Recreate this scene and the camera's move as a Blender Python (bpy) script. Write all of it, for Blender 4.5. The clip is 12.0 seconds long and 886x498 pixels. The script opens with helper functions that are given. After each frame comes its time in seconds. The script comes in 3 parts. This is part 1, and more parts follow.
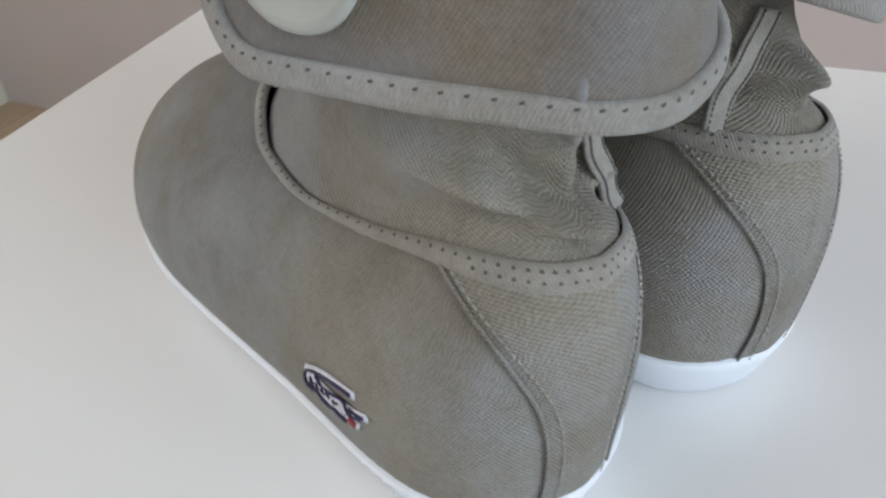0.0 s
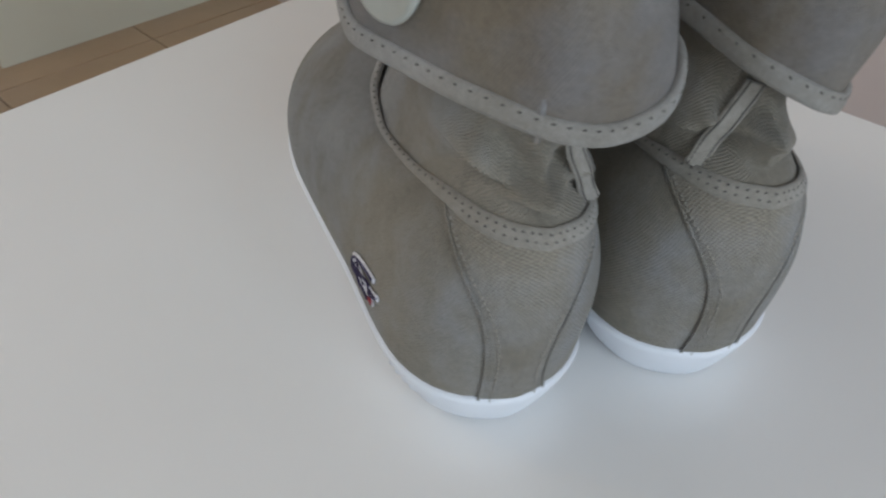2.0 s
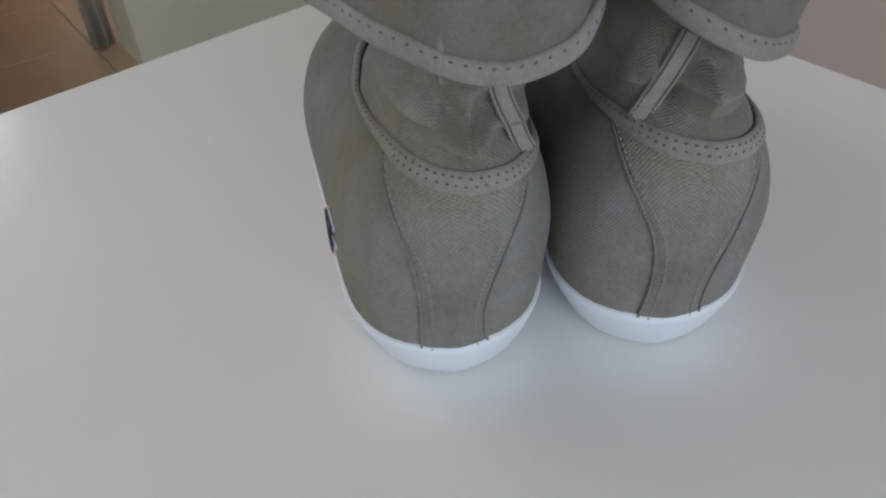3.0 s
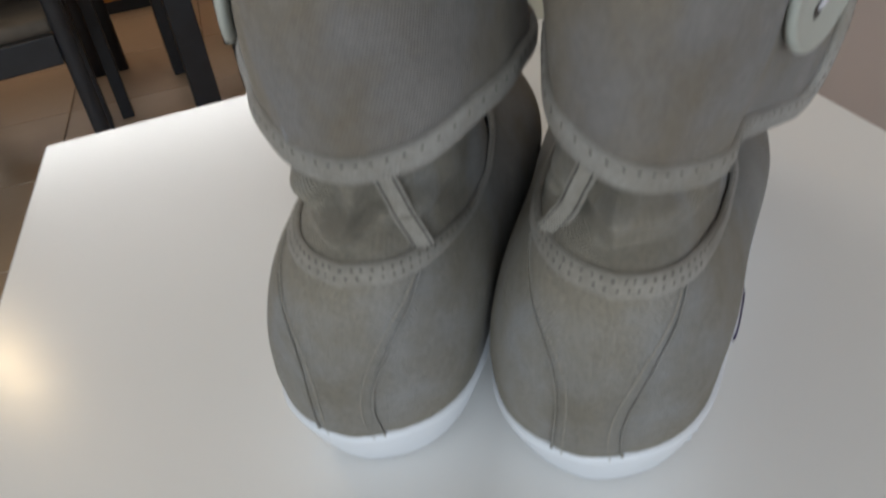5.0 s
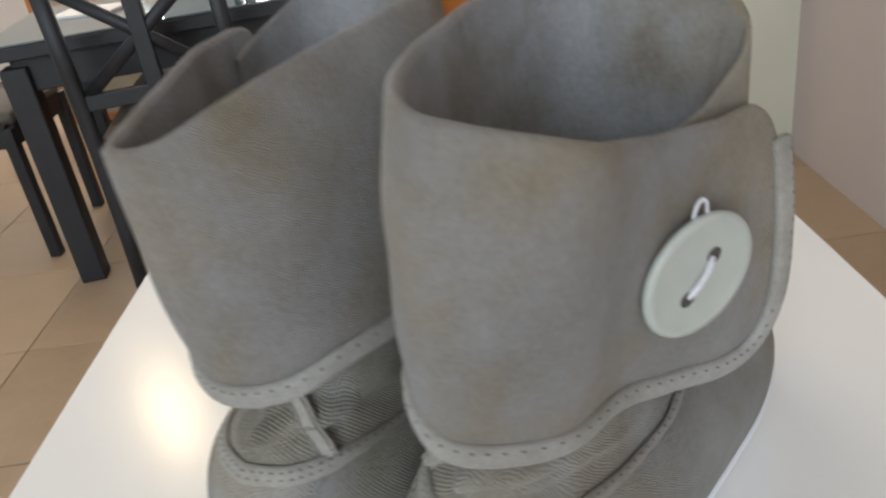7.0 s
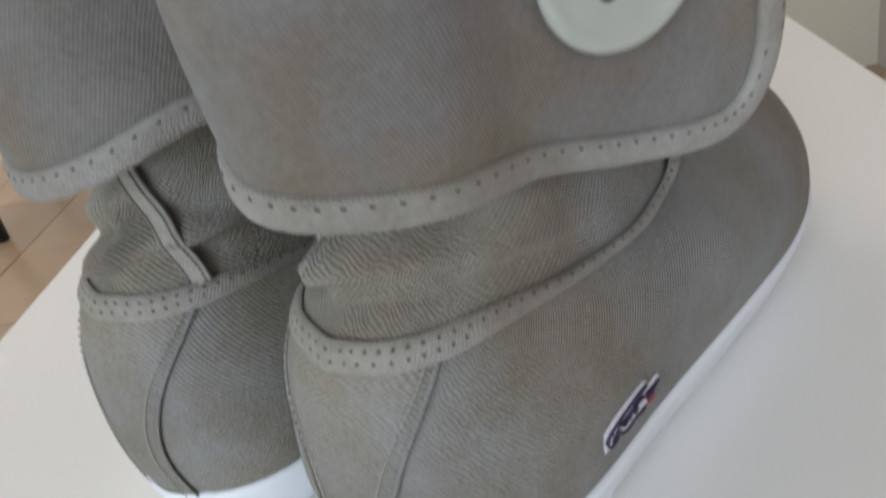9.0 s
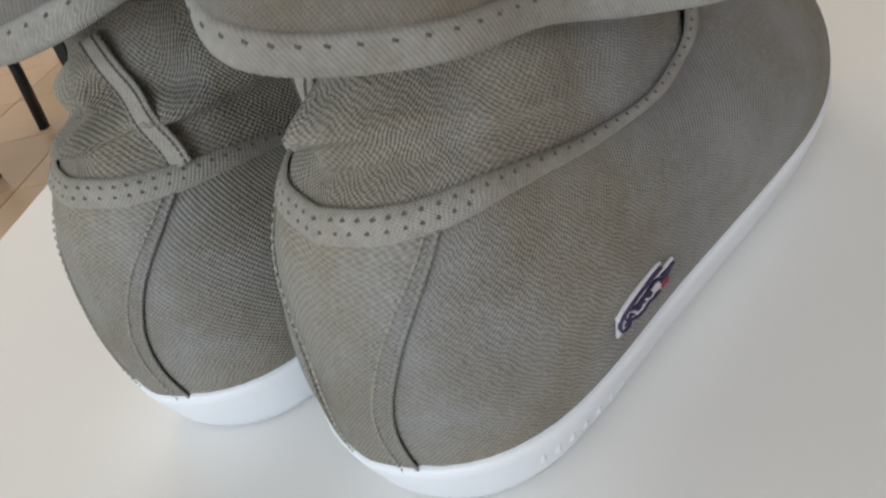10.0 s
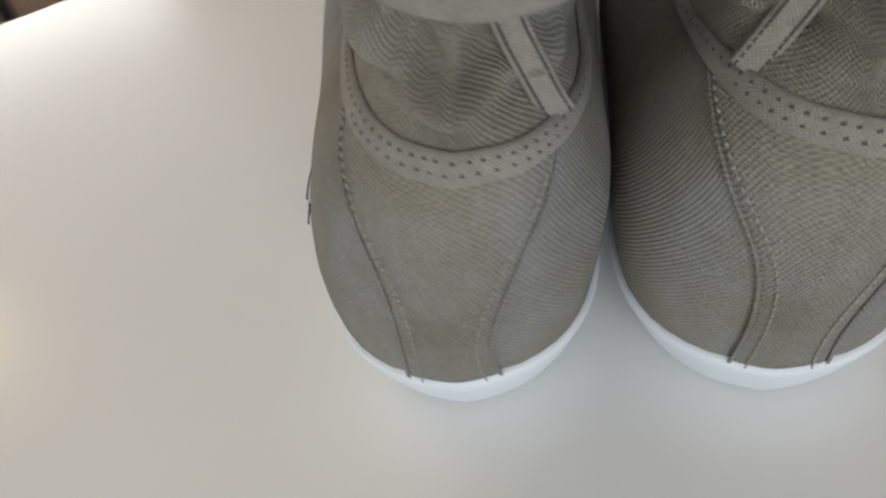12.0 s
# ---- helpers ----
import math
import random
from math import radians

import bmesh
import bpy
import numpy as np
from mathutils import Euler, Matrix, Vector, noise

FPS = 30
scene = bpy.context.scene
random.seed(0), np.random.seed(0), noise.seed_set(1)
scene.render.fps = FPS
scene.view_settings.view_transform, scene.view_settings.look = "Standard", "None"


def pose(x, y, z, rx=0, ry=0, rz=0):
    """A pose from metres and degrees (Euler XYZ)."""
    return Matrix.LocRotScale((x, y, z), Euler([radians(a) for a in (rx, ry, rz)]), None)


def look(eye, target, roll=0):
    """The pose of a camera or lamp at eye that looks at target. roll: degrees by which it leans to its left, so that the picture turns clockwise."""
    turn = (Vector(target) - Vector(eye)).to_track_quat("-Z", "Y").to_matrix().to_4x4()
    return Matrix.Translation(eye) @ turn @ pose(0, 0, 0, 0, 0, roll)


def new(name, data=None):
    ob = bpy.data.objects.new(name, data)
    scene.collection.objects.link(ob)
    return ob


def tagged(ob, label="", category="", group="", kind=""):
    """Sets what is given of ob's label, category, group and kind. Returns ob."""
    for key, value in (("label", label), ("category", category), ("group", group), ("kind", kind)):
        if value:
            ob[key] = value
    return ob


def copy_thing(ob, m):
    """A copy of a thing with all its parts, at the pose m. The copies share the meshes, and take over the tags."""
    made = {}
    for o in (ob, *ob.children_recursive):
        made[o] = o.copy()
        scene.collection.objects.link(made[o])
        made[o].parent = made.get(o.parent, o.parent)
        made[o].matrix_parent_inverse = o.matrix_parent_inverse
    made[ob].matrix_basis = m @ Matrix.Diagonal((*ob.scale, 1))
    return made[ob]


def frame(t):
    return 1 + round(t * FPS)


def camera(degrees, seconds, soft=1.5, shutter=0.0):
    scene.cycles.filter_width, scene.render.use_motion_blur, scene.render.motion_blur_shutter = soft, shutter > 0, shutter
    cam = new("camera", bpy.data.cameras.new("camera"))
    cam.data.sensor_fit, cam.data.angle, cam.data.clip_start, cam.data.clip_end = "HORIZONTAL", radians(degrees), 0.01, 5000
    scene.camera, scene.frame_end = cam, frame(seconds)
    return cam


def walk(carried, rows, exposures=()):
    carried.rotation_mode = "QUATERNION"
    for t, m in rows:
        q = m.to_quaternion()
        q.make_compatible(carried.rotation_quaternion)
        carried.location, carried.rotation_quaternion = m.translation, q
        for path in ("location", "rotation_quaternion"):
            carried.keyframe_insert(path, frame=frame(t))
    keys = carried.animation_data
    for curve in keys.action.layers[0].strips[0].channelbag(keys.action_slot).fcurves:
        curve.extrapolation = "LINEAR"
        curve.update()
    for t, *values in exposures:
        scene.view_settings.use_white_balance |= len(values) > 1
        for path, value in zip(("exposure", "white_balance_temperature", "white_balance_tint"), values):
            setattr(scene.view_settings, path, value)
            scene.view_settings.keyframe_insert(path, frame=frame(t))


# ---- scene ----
cam = camera(58.3, 12.0, soft=2.3, shutter=0.5)
PATH = [
    (0.0, 0.4670, 0.0300, 0.9711, 51.98, 5.15, 25.37),
    (0.5, 0.5020, 0.0226, 0.9789, 50.74, 3.82, 33.46),
    (1.0, 0.5219, -0.0159, 1.0034, 49.93, 2.86, 37.24),
    (1.5, 0.5211, -0.0197, 1.0144, 49.91, 0.71, 39.34),
    (2.0, 0.5522, 0.0046, 1.0164, 49.72, -0.16, 44.98),
    (2.5, 0.5955, 0.0220, 1.0200, 49.96, 2.41, 49.33),
    (3.0, 0.6182, 0.0468, 1.0001, 50.80, 3.90, 53.90),
    (4.8, 0.6443, 0.1700, 0.9771, 53.95, 7.03, 72.42),
    (5.0, 0.6465, 0.1762, 0.9973, 54.09, 6.93, 73.16),
    (5.5, 0.6514, 0.1895, 1.0386, 54.94, 7.72, 75.03),
    (6.0, 0.6591, 0.2000, 1.0694, 56.07, 8.98, 76.87),
    (6.5, 0.6745, 0.2125, 1.0929, 58.80, 8.25, 83.53),
    (6.7, 0.6669, 0.2394, 1.0726, 60.48, 7.24, 85.93),
    (8.5, 0.6226, 0.3321, 0.9704, 64.87, 12.32, 92.42),
    (9.0, 0.6212, 0.3216, 0.9444, 60.06, 12.91, 91.33),
    (9.5, 0.6134, 0.3195, 0.9271, 57.10, 13.09, 91.46),
    (10.0, 0.6154, 0.3158, 0.9219, 55.35, 13.63, 90.67),
    (10.5, 0.6161, 0.2984, 0.9108, 54.35, 12.94, 89.81),
    (11.0, 0.6159, 0.2577, 0.9085, 52.80, 12.82, 84.97),
    (11.5, 0.5951, 0.2111, 0.9242, 48.50, 14.08, 80.47),
    (12.0, 0.5581, 0.1400, 0.9545, 43.84, 8.81, 64.36),
]
EXPOSE = [(0.0, -0.1, 6160, 10), (1.5, -0.39, 6200, 10), (3.0, -0.77, 6200, 10), (4.8, -0.69, 6550, 10), (6.5, -0.03, 6550, 10), (8.5, -0.23, 6310, 10), (9.5, -0.15, 6610, 10), (10.5, -0.29, 6750, 10), (11.5, -0.46, 6950, 10), (12.0, -0.53, 6850, 10)]
walk(cam, [(t, pose(x, y, z, rx, ry, rz)) for t, x, y, z, rx, ry, rz in PATH], EXPOSE)

# ---- light ----
TOP = 0.73  # height of the white table
world = bpy.data.worlds.new("world")
scene.world = world
world.use_nodes = True
wt = world.node_tree
sky = wt.nodes.new("ShaderNodeTexSky")
sky.sky_type = "NISHITA"
sky.sun_disc = False
sky.sun_elevation = radians(40)
sky.sun_rotation = radians(250)
wt.links.new(sky.outputs[0], wt.nodes["Background"].inputs[0])
wt.nodes["Background"].inputs[1].default_value = 0.12


def window_light(name, eye, target, w, h, watts, col):
    la = bpy.data.lights.new(name, "AREA")
    la.shape = "RECTANGLE"
    la.size, la.size_y, la.energy, la.color = w, h, watts, col
    ob = new(name, la)
    ob.matrix_world = look(eye, target)
    return ob


# south: weak added fill from behind the camera, no window known there
window_light("fill_light_south", (0.9, -2.93, 1.75), (0.9, 0, 1.45), 2.7, 1.6, 12, (0.88, 0.95, 1.0))
window_light("window_light_east", (3.18, -0.75, 1.75), (0, -0.75, 1.3), 2.0, 1.6, 86, (0.80, 0.91, 1.0))
window_light("window_light_west", (-4.43, -0.65, 1.9), (0, -0.65, 1.6), 1.8, 1.5, 84, (0.98, 0.98, 0.97))
bulb = bpy.data.lights.new("ceiling_bulb", "POINT")
bulb.energy, bulb.color, bulb.shadow_soft_size = 20, (1.0, 0.74, 0.42), 0.05
bulb_ob = new("ceiling_bulb", bulb)
bulb_ob.location = (-1.85, -0.94, 2.30)


# ---- materials ----
def nodes_of(name):
    m = bpy.data.materials.new(name)
    m.use_nodes = True
    t = m.node_tree
    return m, t, t.nodes["Principled BSDF"]


def node(t, kind, **ins):
    nd = t.nodes.new(kind)
    for k, v in ins.items():
        key = k.replace("_", " ")
        s = nd.inputs[key]
        if hasattr(v, "is_output"):
            t.links.new(v, s)
        else:
            s.default_value = v
    return nd


def maths(t, op, a, b=0.0, c=0.0):
    nd = t.nodes.new("ShaderNodeMath")
    nd.operation = op
    for s, v in zip(nd.inputs, (a, b, c)):
        if hasattr(v, "is_output"):
            t.links.new(v, s)
        else:
            s.default_value = v
    return nd.outputs[0]


def ramp(t, fac, stops):
    nd = t.nodes.new("ShaderNodeValToRGB")
    t.links.new(fac, nd.inputs[0])
    els = nd.color_ramp.elements
    while len(els) < len(stops):
        els.new(0.5)
    for e, (p, c) in zip(els, stops):
        e.position, e.color = p, (*c, 1)
    return nd.outputs[0]


def bump(t, bsdf, height, strength, dist):
    nd = node(t, "ShaderNodeBump", Strength=strength, Distance=dist, Height=height)
    t.links.new(nd.outputs[0], bsdf.inputs["Normal"])


def plain(name, col, rough=0.6, metal=0.0, vary=0.12, scale=8.0, grain=0.1):
    """painted or moulded surface: soft mottling, fine relief"""
    m, t, b = nodes_of(name)
    co = t.nodes.new("ShaderNodeTexCoord")
    n1 = node(t, "ShaderNodeTexNoise", Vector=co.outputs["Object"], Scale=scale, Detail=5.0)
    lo = tuple(c * (1 - vary) for c in col)
    hi = tuple(min(1, c * (1 + vary)) for c in col)
    t.links.new(ramp(t, n1.outputs["Fac"], ((0.3, lo), (0.7, hi))), b.inputs["Base Color"])
    b.inputs["Roughness"].default_value = rough
    b.inputs["Metallic"].default_value = metal
    n2 = node(t, "ShaderNodeTexNoise", Vector=co.outputs["Object"], Scale=scale * 40, Detail=3.0)
    t.links.new(maths(t, "MULTIPLY_ADD", n1.outputs["Fac"], 0.2, rough - 0.1), b.inputs["Roughness"])
    bump(t, b, n2.outputs["Fac"], grain, 0.0006)
    return m


def canvas(name, tan, grey, pitch=0.0015, relief=0.5, twill=0.0, contrast=0.5):
    """woven cotton: threads along u and v in metres; washed-out blotches between a tan and a grey, which also paint in
    warm light and cool shade
    """
    m, t, b = nodes_of(name)
    uv = t.nodes.new("ShaderNodeUVMap")
    uv.uv_map = "weave"
    wob = node(t, "ShaderNodeTexNoise", Vector=uv.outputs[0], Scale=160.0, Detail=3.0)
    sep = node(t, "ShaderNodeSeparateXYZ", Vector=uv.outputs[0])
    wv = maths(t, "MULTIPLY", maths(t, "SUBTRACT", wob.outputs["Fac"], 0.5), 0.0026)
    k = 2 * math.pi / pitch
    u = maths(t, "MULTIPLY", maths(t, "ADD", sep.outputs[0], wv), k)
    v = maths(t, "MULTIPLY", maths(t, "ADD", sep.outputs[1], wv), k)
    su = maths(t, "SINE", maths(t, "MULTIPLY_ADD", v, twill, u))
    sv = maths(t, "SINE", v)
    weave = maths(t, "MULTIPLY_ADD", maths(t, "MULTIPLY", su, sv), 0.32, maths(t, "MULTIPLY_ADD", su, 0.03, 0.5))
    co = t.nodes.new("ShaderNodeTexCoord")
    big = node(t, "ShaderNodeTexNoise", Vector=co.outputs["Object"], Scale=26.0, Detail=6.0, Roughness=0.65)
    hue = node(t, "ShaderNodeTexNoise", Vector=co.outputs["Object"], Scale=13.0, Detail=4.0, Roughness=0.6)
    fine = node(t, "ShaderNodeTexNoise", Vector=co.outputs["Object"], Scale=480.0, Detail=3.0)
    # tan stands for warm-lit cloth, grey for cool shade, mixed at random
    mix = ramp(t, hue.outputs["Fac"], ((0.42, tan), (0.58, grey)))
    val = maths(t, "MULTIPLY_ADD", big.outputs["Fac"], 1.15, maths(t, "MULTIPLY_ADD", fine.outputs["Fac"], 0.45, maths(t, "MULTIPLY_ADD", weave, contrast, 0.20 - 0.5 * contrast)))
    sc = t.nodes.new("ShaderNodeVectorMath")
    sc.operation = "SCALE"
    t.links.new(mix, sc.inputs[0])
    t.links.new(val, sc.inputs["Scale"])
    t.links.new(sc.outputs[0], b.inputs["Base Color"])
    b.inputs["Roughness"].default_value = 0.93
    b.inputs["Specular IOR Level"].default_value = 0.15
    b.inputs["Sheen Weight"].default_value = 0.12
    b.inputs["Sheen Roughness"].default_value = 0.5
    hsum = maths(t, "MULTIPLY_ADD", fine.outputs["Fac"], 0.6, weave)
    bump(t, b, hsum, relief, 0.0009)
    return m


def glossy_top(name, col, rough):
    m, t, b = nodes_of(name)
    co = t.nodes.new("ShaderNodeTexCoord")
    n1 = node(t, "ShaderNodeTexNoise", Vector=co.outputs["Object"], Scale=3.0, Detail=6.0)
    n2 = node(t, "ShaderNodeTexNoise", Vector=co.outputs["Object"], Scale=60.0, Detail=4.0)
    t.links.new(ramp(t, n1.outputs["Fac"], ((0.3, tuple(c * 0.97 for c in col)), (0.7, col))), b.inputs["Base Color"])
    t.links.new(maths(t, "MULTIPLY_ADD", n2.outputs["Fac"], 0.06, rough - 0.03), b.inputs["Roughness"])
    b.inputs["Specular IOR Level"].default_value = 0.42
    n3 = node(t, "ShaderNodeTexNoise", Vector=co.outputs["Object"], Scale=700.0, Detail=2.0)
    bump(t, b, n3.outputs["Fac"], 0.04, 0.0003)
    return m


def tile_mat(name):
    m, t, b = nodes_of(name)
    info = t.nodes.new("ShaderNodeObjectInfo")
    co = t.nodes.new("ShaderNodeTexCoord")
    n1 = node(t, "ShaderNodeTexNoise", Vector=co.outputs["Object"], Scale=4.0, Detail=8.0, Roughness=0.7)
    n2 = node(t, "ShaderNodeTexNoise", Vector=co.outputs["Object"], Scale=60.0, Detail=4.0)
    f = maths(t, "MULTIPLY_ADD", info.outputs["Random"], 0.3, maths(t, "MULTIPLY_ADD", n2.outputs["Fac"], 0.2, maths(t, "MULTIPLY_ADD", n1.outputs["Fac"], 0.6, -0.1)))
    t.links.new(ramp(t, f, ((0.2, (0.37, 0.26, 0.165)), (0.55, (0.46, 0.335, 0.22)), (0.85, (0.54, 0.405, 0.28)))), b.inputs["Base Color"])
    t.links.new(maths(t, "MULTIPLY_ADD", n2.outputs["Fac"], 0.25, 0.22), b.inputs["Roughness"])
    bump(t, b, n2.outputs["Fac"], 0.12, 0.001)
    return m


M_CANVAS = canvas("sand canvas", (0.240, 0.214, 0.172), (0.222, 0.215, 0.205), pitch=0.0017, relief=0.85, contrast=0.62)
M_CUFF = canvas("cuff canvas", (0.205, 0.170, 0.124), (0.176, 0.164, 0.155), pitch=0.0013, relief=0.45, twill=0.5, contrast=0.3)
M_LINING = canvas("grey lining", (0.20, 0.178, 0.15), (0.215, 0.213, 0.218), pitch=0.0009, relief=0.2, contrast=0.2)
M_TAPE = canvas("ribbed tape", (0.280, 0.256, 0.220), (0.290, 0.276, 0.256), pitch=0.0013, relief=0.5, contrast=0.35)
M_THREAD = plain("pale thread", (0.30, 0.275, 0.235), 0.9, scale=300)
# dark thread, and the painted shade inside needle holes
M_THREAD_AND_HOLE = plain("dark thread and hole shade", (0.085, 0.076, 0.068), 0.9, scale=300)
M_SOLE = plain("white rubber", (0.74, 0.76, 0.80), 0.5, vary=0.03, scale=30, grain=0.15)
M_BUTTON = plain("button resin", (0.40, 0.41, 0.37), 0.38, vary=0.05, scale=80, grain=0.06)
M_HOLE = plain("hole shadow", (0.06, 0.05, 0.045), 0.8, scale=100)
M_NAVY = plain("navy embroidery", (0.035, 0.025, 0.07), 0.85, scale=500, vary=0.4)
M_PATCH = plain("white embroidery", (0.72, 0.70, 0.74), 0.9, scale=600, grain=0.5)
M_RED = plain("red embroidery", (0.28, 0.03, 0.04), 0.85, scale=500)
M_TABLE = glossy_top("white lacquer", (0.83, 0.815, 0.79), 0.21)
M_BLACKWOOD = plain("black-brown stain", (0.011, 0.012, 0.016), 0.5, vary=0.3, scale=25, grain=0.2)
M_SEAT = plain("brown-grey seat cover", (0.11, 0.09, 0.07), 0.7, scale=15, vary=0.2)
M_TILE = tile_mat("beige tile")
M_GROUT = plain("grout", (0.16, 0.12, 0.085), 0.9, scale=60, grain=0.4)
M_CREAM = plain("cream wall paint", (0.70, 0.69, 0.57), 0.9, vary=0.03, scale=3, grain=0.3)
M_ROSE = plain("rose grey wall paint", (0.56, 0.49, 0.47), 0.9, vary=0.03, scale=3, grain=0.3)
M_WHITE_PAINT = plain("white paint", (0.74, 0.73, 0.71), 0.8, vary=0.03, scale=3, grain=0.3)
M_ORANGE = plain("orange wood front", (0.52, 0.20, 0.035), 0.5, vary=0.15, scale=6)
M_REDCLOTH = plain("red cloth", (0.50, 0.02, 0.02), 0.8, vary=0.15, scale=20)
M_PAPER = plain("white paper", (0.75, 0.74, 0.72), 0.8, vary=0.05, scale=20)
M_GREYPANEL = plain("grey-beige panel", (0.33, 0.29, 0.23), 0.8, vary=0.1, scale=6)
M_GLASS_TOP = plain("blue-grey glass top", (0.10, 0.14, 0.16), 0.06, vary=0.1, scale=5, grain=0.0)
M_GLASS_TOP.node_tree.nodes["Principled BSDF"].inputs["Specular IOR Level"].default_value = 0.8


# ---- mesh helpers ----
def finish(name, bm, material, parent=None, label="", smooth=True, m=None):
    bmesh.ops.recalc_face_normals(bm, faces=bm.faces)
    me = bpy.data.meshes.new(name)
    bm.to_mesh(me)
    bm.free()
    me.materials.append(material)
    if smooth:
        me.shade_smooth()
    ob = new(name, me)
    if m is not None:
        ob.matrix_world = m
    if parent is not None:
        ob.parent = parent
    return tagged(ob, label)


def part(name, bm, material, parent, label="", smooth=True):
    return finish(name, bm, material, parent, label, smooth)


def add_box(bm, x0, y0, z0, x1, y1, z1, bevel=0.0, m=None):
    geo = bmesh.ops.create_cube(bm, size=1)
    vs = geo["verts"]
    for v in vs:
        v.co = Vector((x0 + (v.co.x + 0.5) * (x1 - x0), y0 + (v.co.y + 0.5) * (y1 - y0), z0 + (v.co.z + 0.5) * (z1 - z0)))
        if m is not None:
            v.co = m @ v.co
    if bevel:
        bmesh.ops.bevel(bm, geom=list({e for v in vs for e in v.link_edges}), offset=bevel, segments=2, profile=0.5, affect="EDGES")
    return bm


def box(*a, bevel=0.0, m=None):
    return add_box(bmesh.new(), *a, bevel=bevel, m=m)


def grid(rows, closed=False, uv=True, flip=False, cap=False):
    """a sheet through rows of points; its weave map runs in metres along the rows and columns"""
    bm = bmesh.new()
    vs = [[bm.verts.new(p) for p in r] for r in rows]
    lay = bm.loops.layers.uv.new("weave")
    nr, nc = len(rows), len(rows[0])
    mid = rows[nr // 2]
    U = [0.0]
    for j in range(nc):
        U.append(U[-1] + (Vector(mid[(j + 1) % nc]) - Vector(mid[j])).length)
    V = [[0.0] for _ in range(nc)]
    for j in range(nc):
        for i in range(1, nr):
            V[j].append(V[j][-1] + (Vector(rows[i][j]) - Vector(rows[i - 1][j])).length)
    for i in range(nr - 1):
        for j in range(nc if closed else nc - 1):
            k = (j + 1) % nc
            f = bm.faces.new((vs[i][j], vs[i][k], vs[i + 1][k], vs[i + 1][j]))
            for lp, (a, b) in zip(f.loops, ((i, j), (i, j + 1), (i + 1, j + 1), (i + 1, j))):
                lp[lay].uv = (U[b], V[b % nc][a])
    if cap:
        bm.faces.new(vs[0])
        bm.faces.new(vs[-1])
    return bm


def sweep(pts, ups, w, th, closed=False, n=10):
    """a rounded tape of width w and thickness th along pts; ups: the outward direction at each point"""
    rows = []
    k = len(pts)
    for i, (p, up) in enumerate(zip(pts, ups)):
        a = Vector(pts[(i + 1) % k] if closed else pts[min(i + 1, k - 1)])
        b = Vector(pts[i - 1] if closed or i else pts[0])
        tan = (a - b).normalized()
        up = Vector(up).normalized()
        side = tan.cross(up).normalized()
        up = side.cross(tan).normalized()
        ring = []
        for j in range(n):
            an = 2 * math.pi * j / n
            c, s = math.cos(an), math.sin(an)
            c = math.copysign(abs(c) ** 0.6, c)
            s = math.copysign(abs(s) ** 0.6, s)
            ring.append(tuple(Vector(p) + side * (c * w / 2) + up * (s * th / 2)))
        rows.append(ring)
    if closed:
        rows.append(rows[0])
    bm = grid(rows, closed=True, cap=not closed)
    if closed:
        bmesh.ops.remove_doubles(bm, verts=bm.verts, dist=1e-6)
    return bm


def pellets(places, length, w, th):
    """short stitches: each a small rounded bar at (place, along, up)"""
    bm = bmesh.new()
    for p, al, up in places:
        al, up = Vector(al).normalized(), Vector(up).normalized()
        side = al.cross(up).normalized()
        up = side.cross(al)
        vs = []
        for a, b, c in ((-1, -1, 0), (-1, 1, 0), (1, 1, 0), (1, -1, 0), (-.6, -.5, 1), (-.6, .5, 1), (.6, .5, 1), (.6, -.5, 1)):
            vs.append(bm.verts.new(Vector(p) + al * (a * length / 2) + side * (b * w / 2) + up * (c * th)))
        for q in ((0, 1, 5, 4), (1, 2, 6, 5), (2, 3, 7, 6), (3, 0, 4, 7), (4, 5, 6, 7)):
            bm.faces.new([vs[i] for i in q])
    return bm


def curve_at(keys, x):
    """smooth curve through (x, value) keys"""
    xs = [k[0] for k in keys]
    i = max(0, min(len(xs) - 2, int(np.searchsorted(xs, x)) - 1))
    t = (x - xs[i]) / (xs[i + 1] - xs[i])
    t = max(0.0, min(1.0, t))

    def slope(j):
        a, b = max(0, j - 1), min(len(xs) - 1, j + 1)
        return (keys[b][1] - keys[a][1]) / (xs[b] - xs[a])
    h = xs[i + 1] - xs[i]
    p0, p1, m0, m1 = keys[i][1], keys[i + 1][1], slope(i) * h, slope(i + 1) * h
    return (2 * t**3 - 3 * t**2 + 1) * p0 + (t**3 - 2 * t**2 + t) * m0 + (-2 * t**3 + 3 * t**2) * p1 + (t**3 - t**2) * m1


# ---- room ----
CEIL = 3.0
WX, WY = -1.66, 1.34  # the cream wall's face and the rose wall's face


def wall(name, bm, material, label):
    return tagged(finish(name, bm, material, smooth=False), label, "wall", kind="structure")


wall("wall_1", box(-1.88, 0.545, 0, WX, WY, CEIL), M_CREAM, "cream painted wall end beside the table")
wall("wall_2", box(-4.7, WY, 0, 3.2, WY + 0.15, CEIL), M_ROSE, "rose grey painted wall behind the table")
# walls 3 to 5 are unseen, added to bounce light and hold the area lamps
ew = bmesh.new()
for a in ((3.2, -3.1, 0, 3.35, WY + 0.15, 0.9), (3.2, -3.1, 2.6, 3.35, WY + 0.15, CEIL), (3.2, -3.1, 0.9, 3.35, -1.8, 2.6), (3.2, 0.3, 0.9, 3.35, WY + 0.15, 2.6)):
    add_box(ew, *a)
wall("wall_3", ew, M_WHITE_PAINT, "unseen white painted wall with a wide opening, added for the light")
sw = bmesh.new()
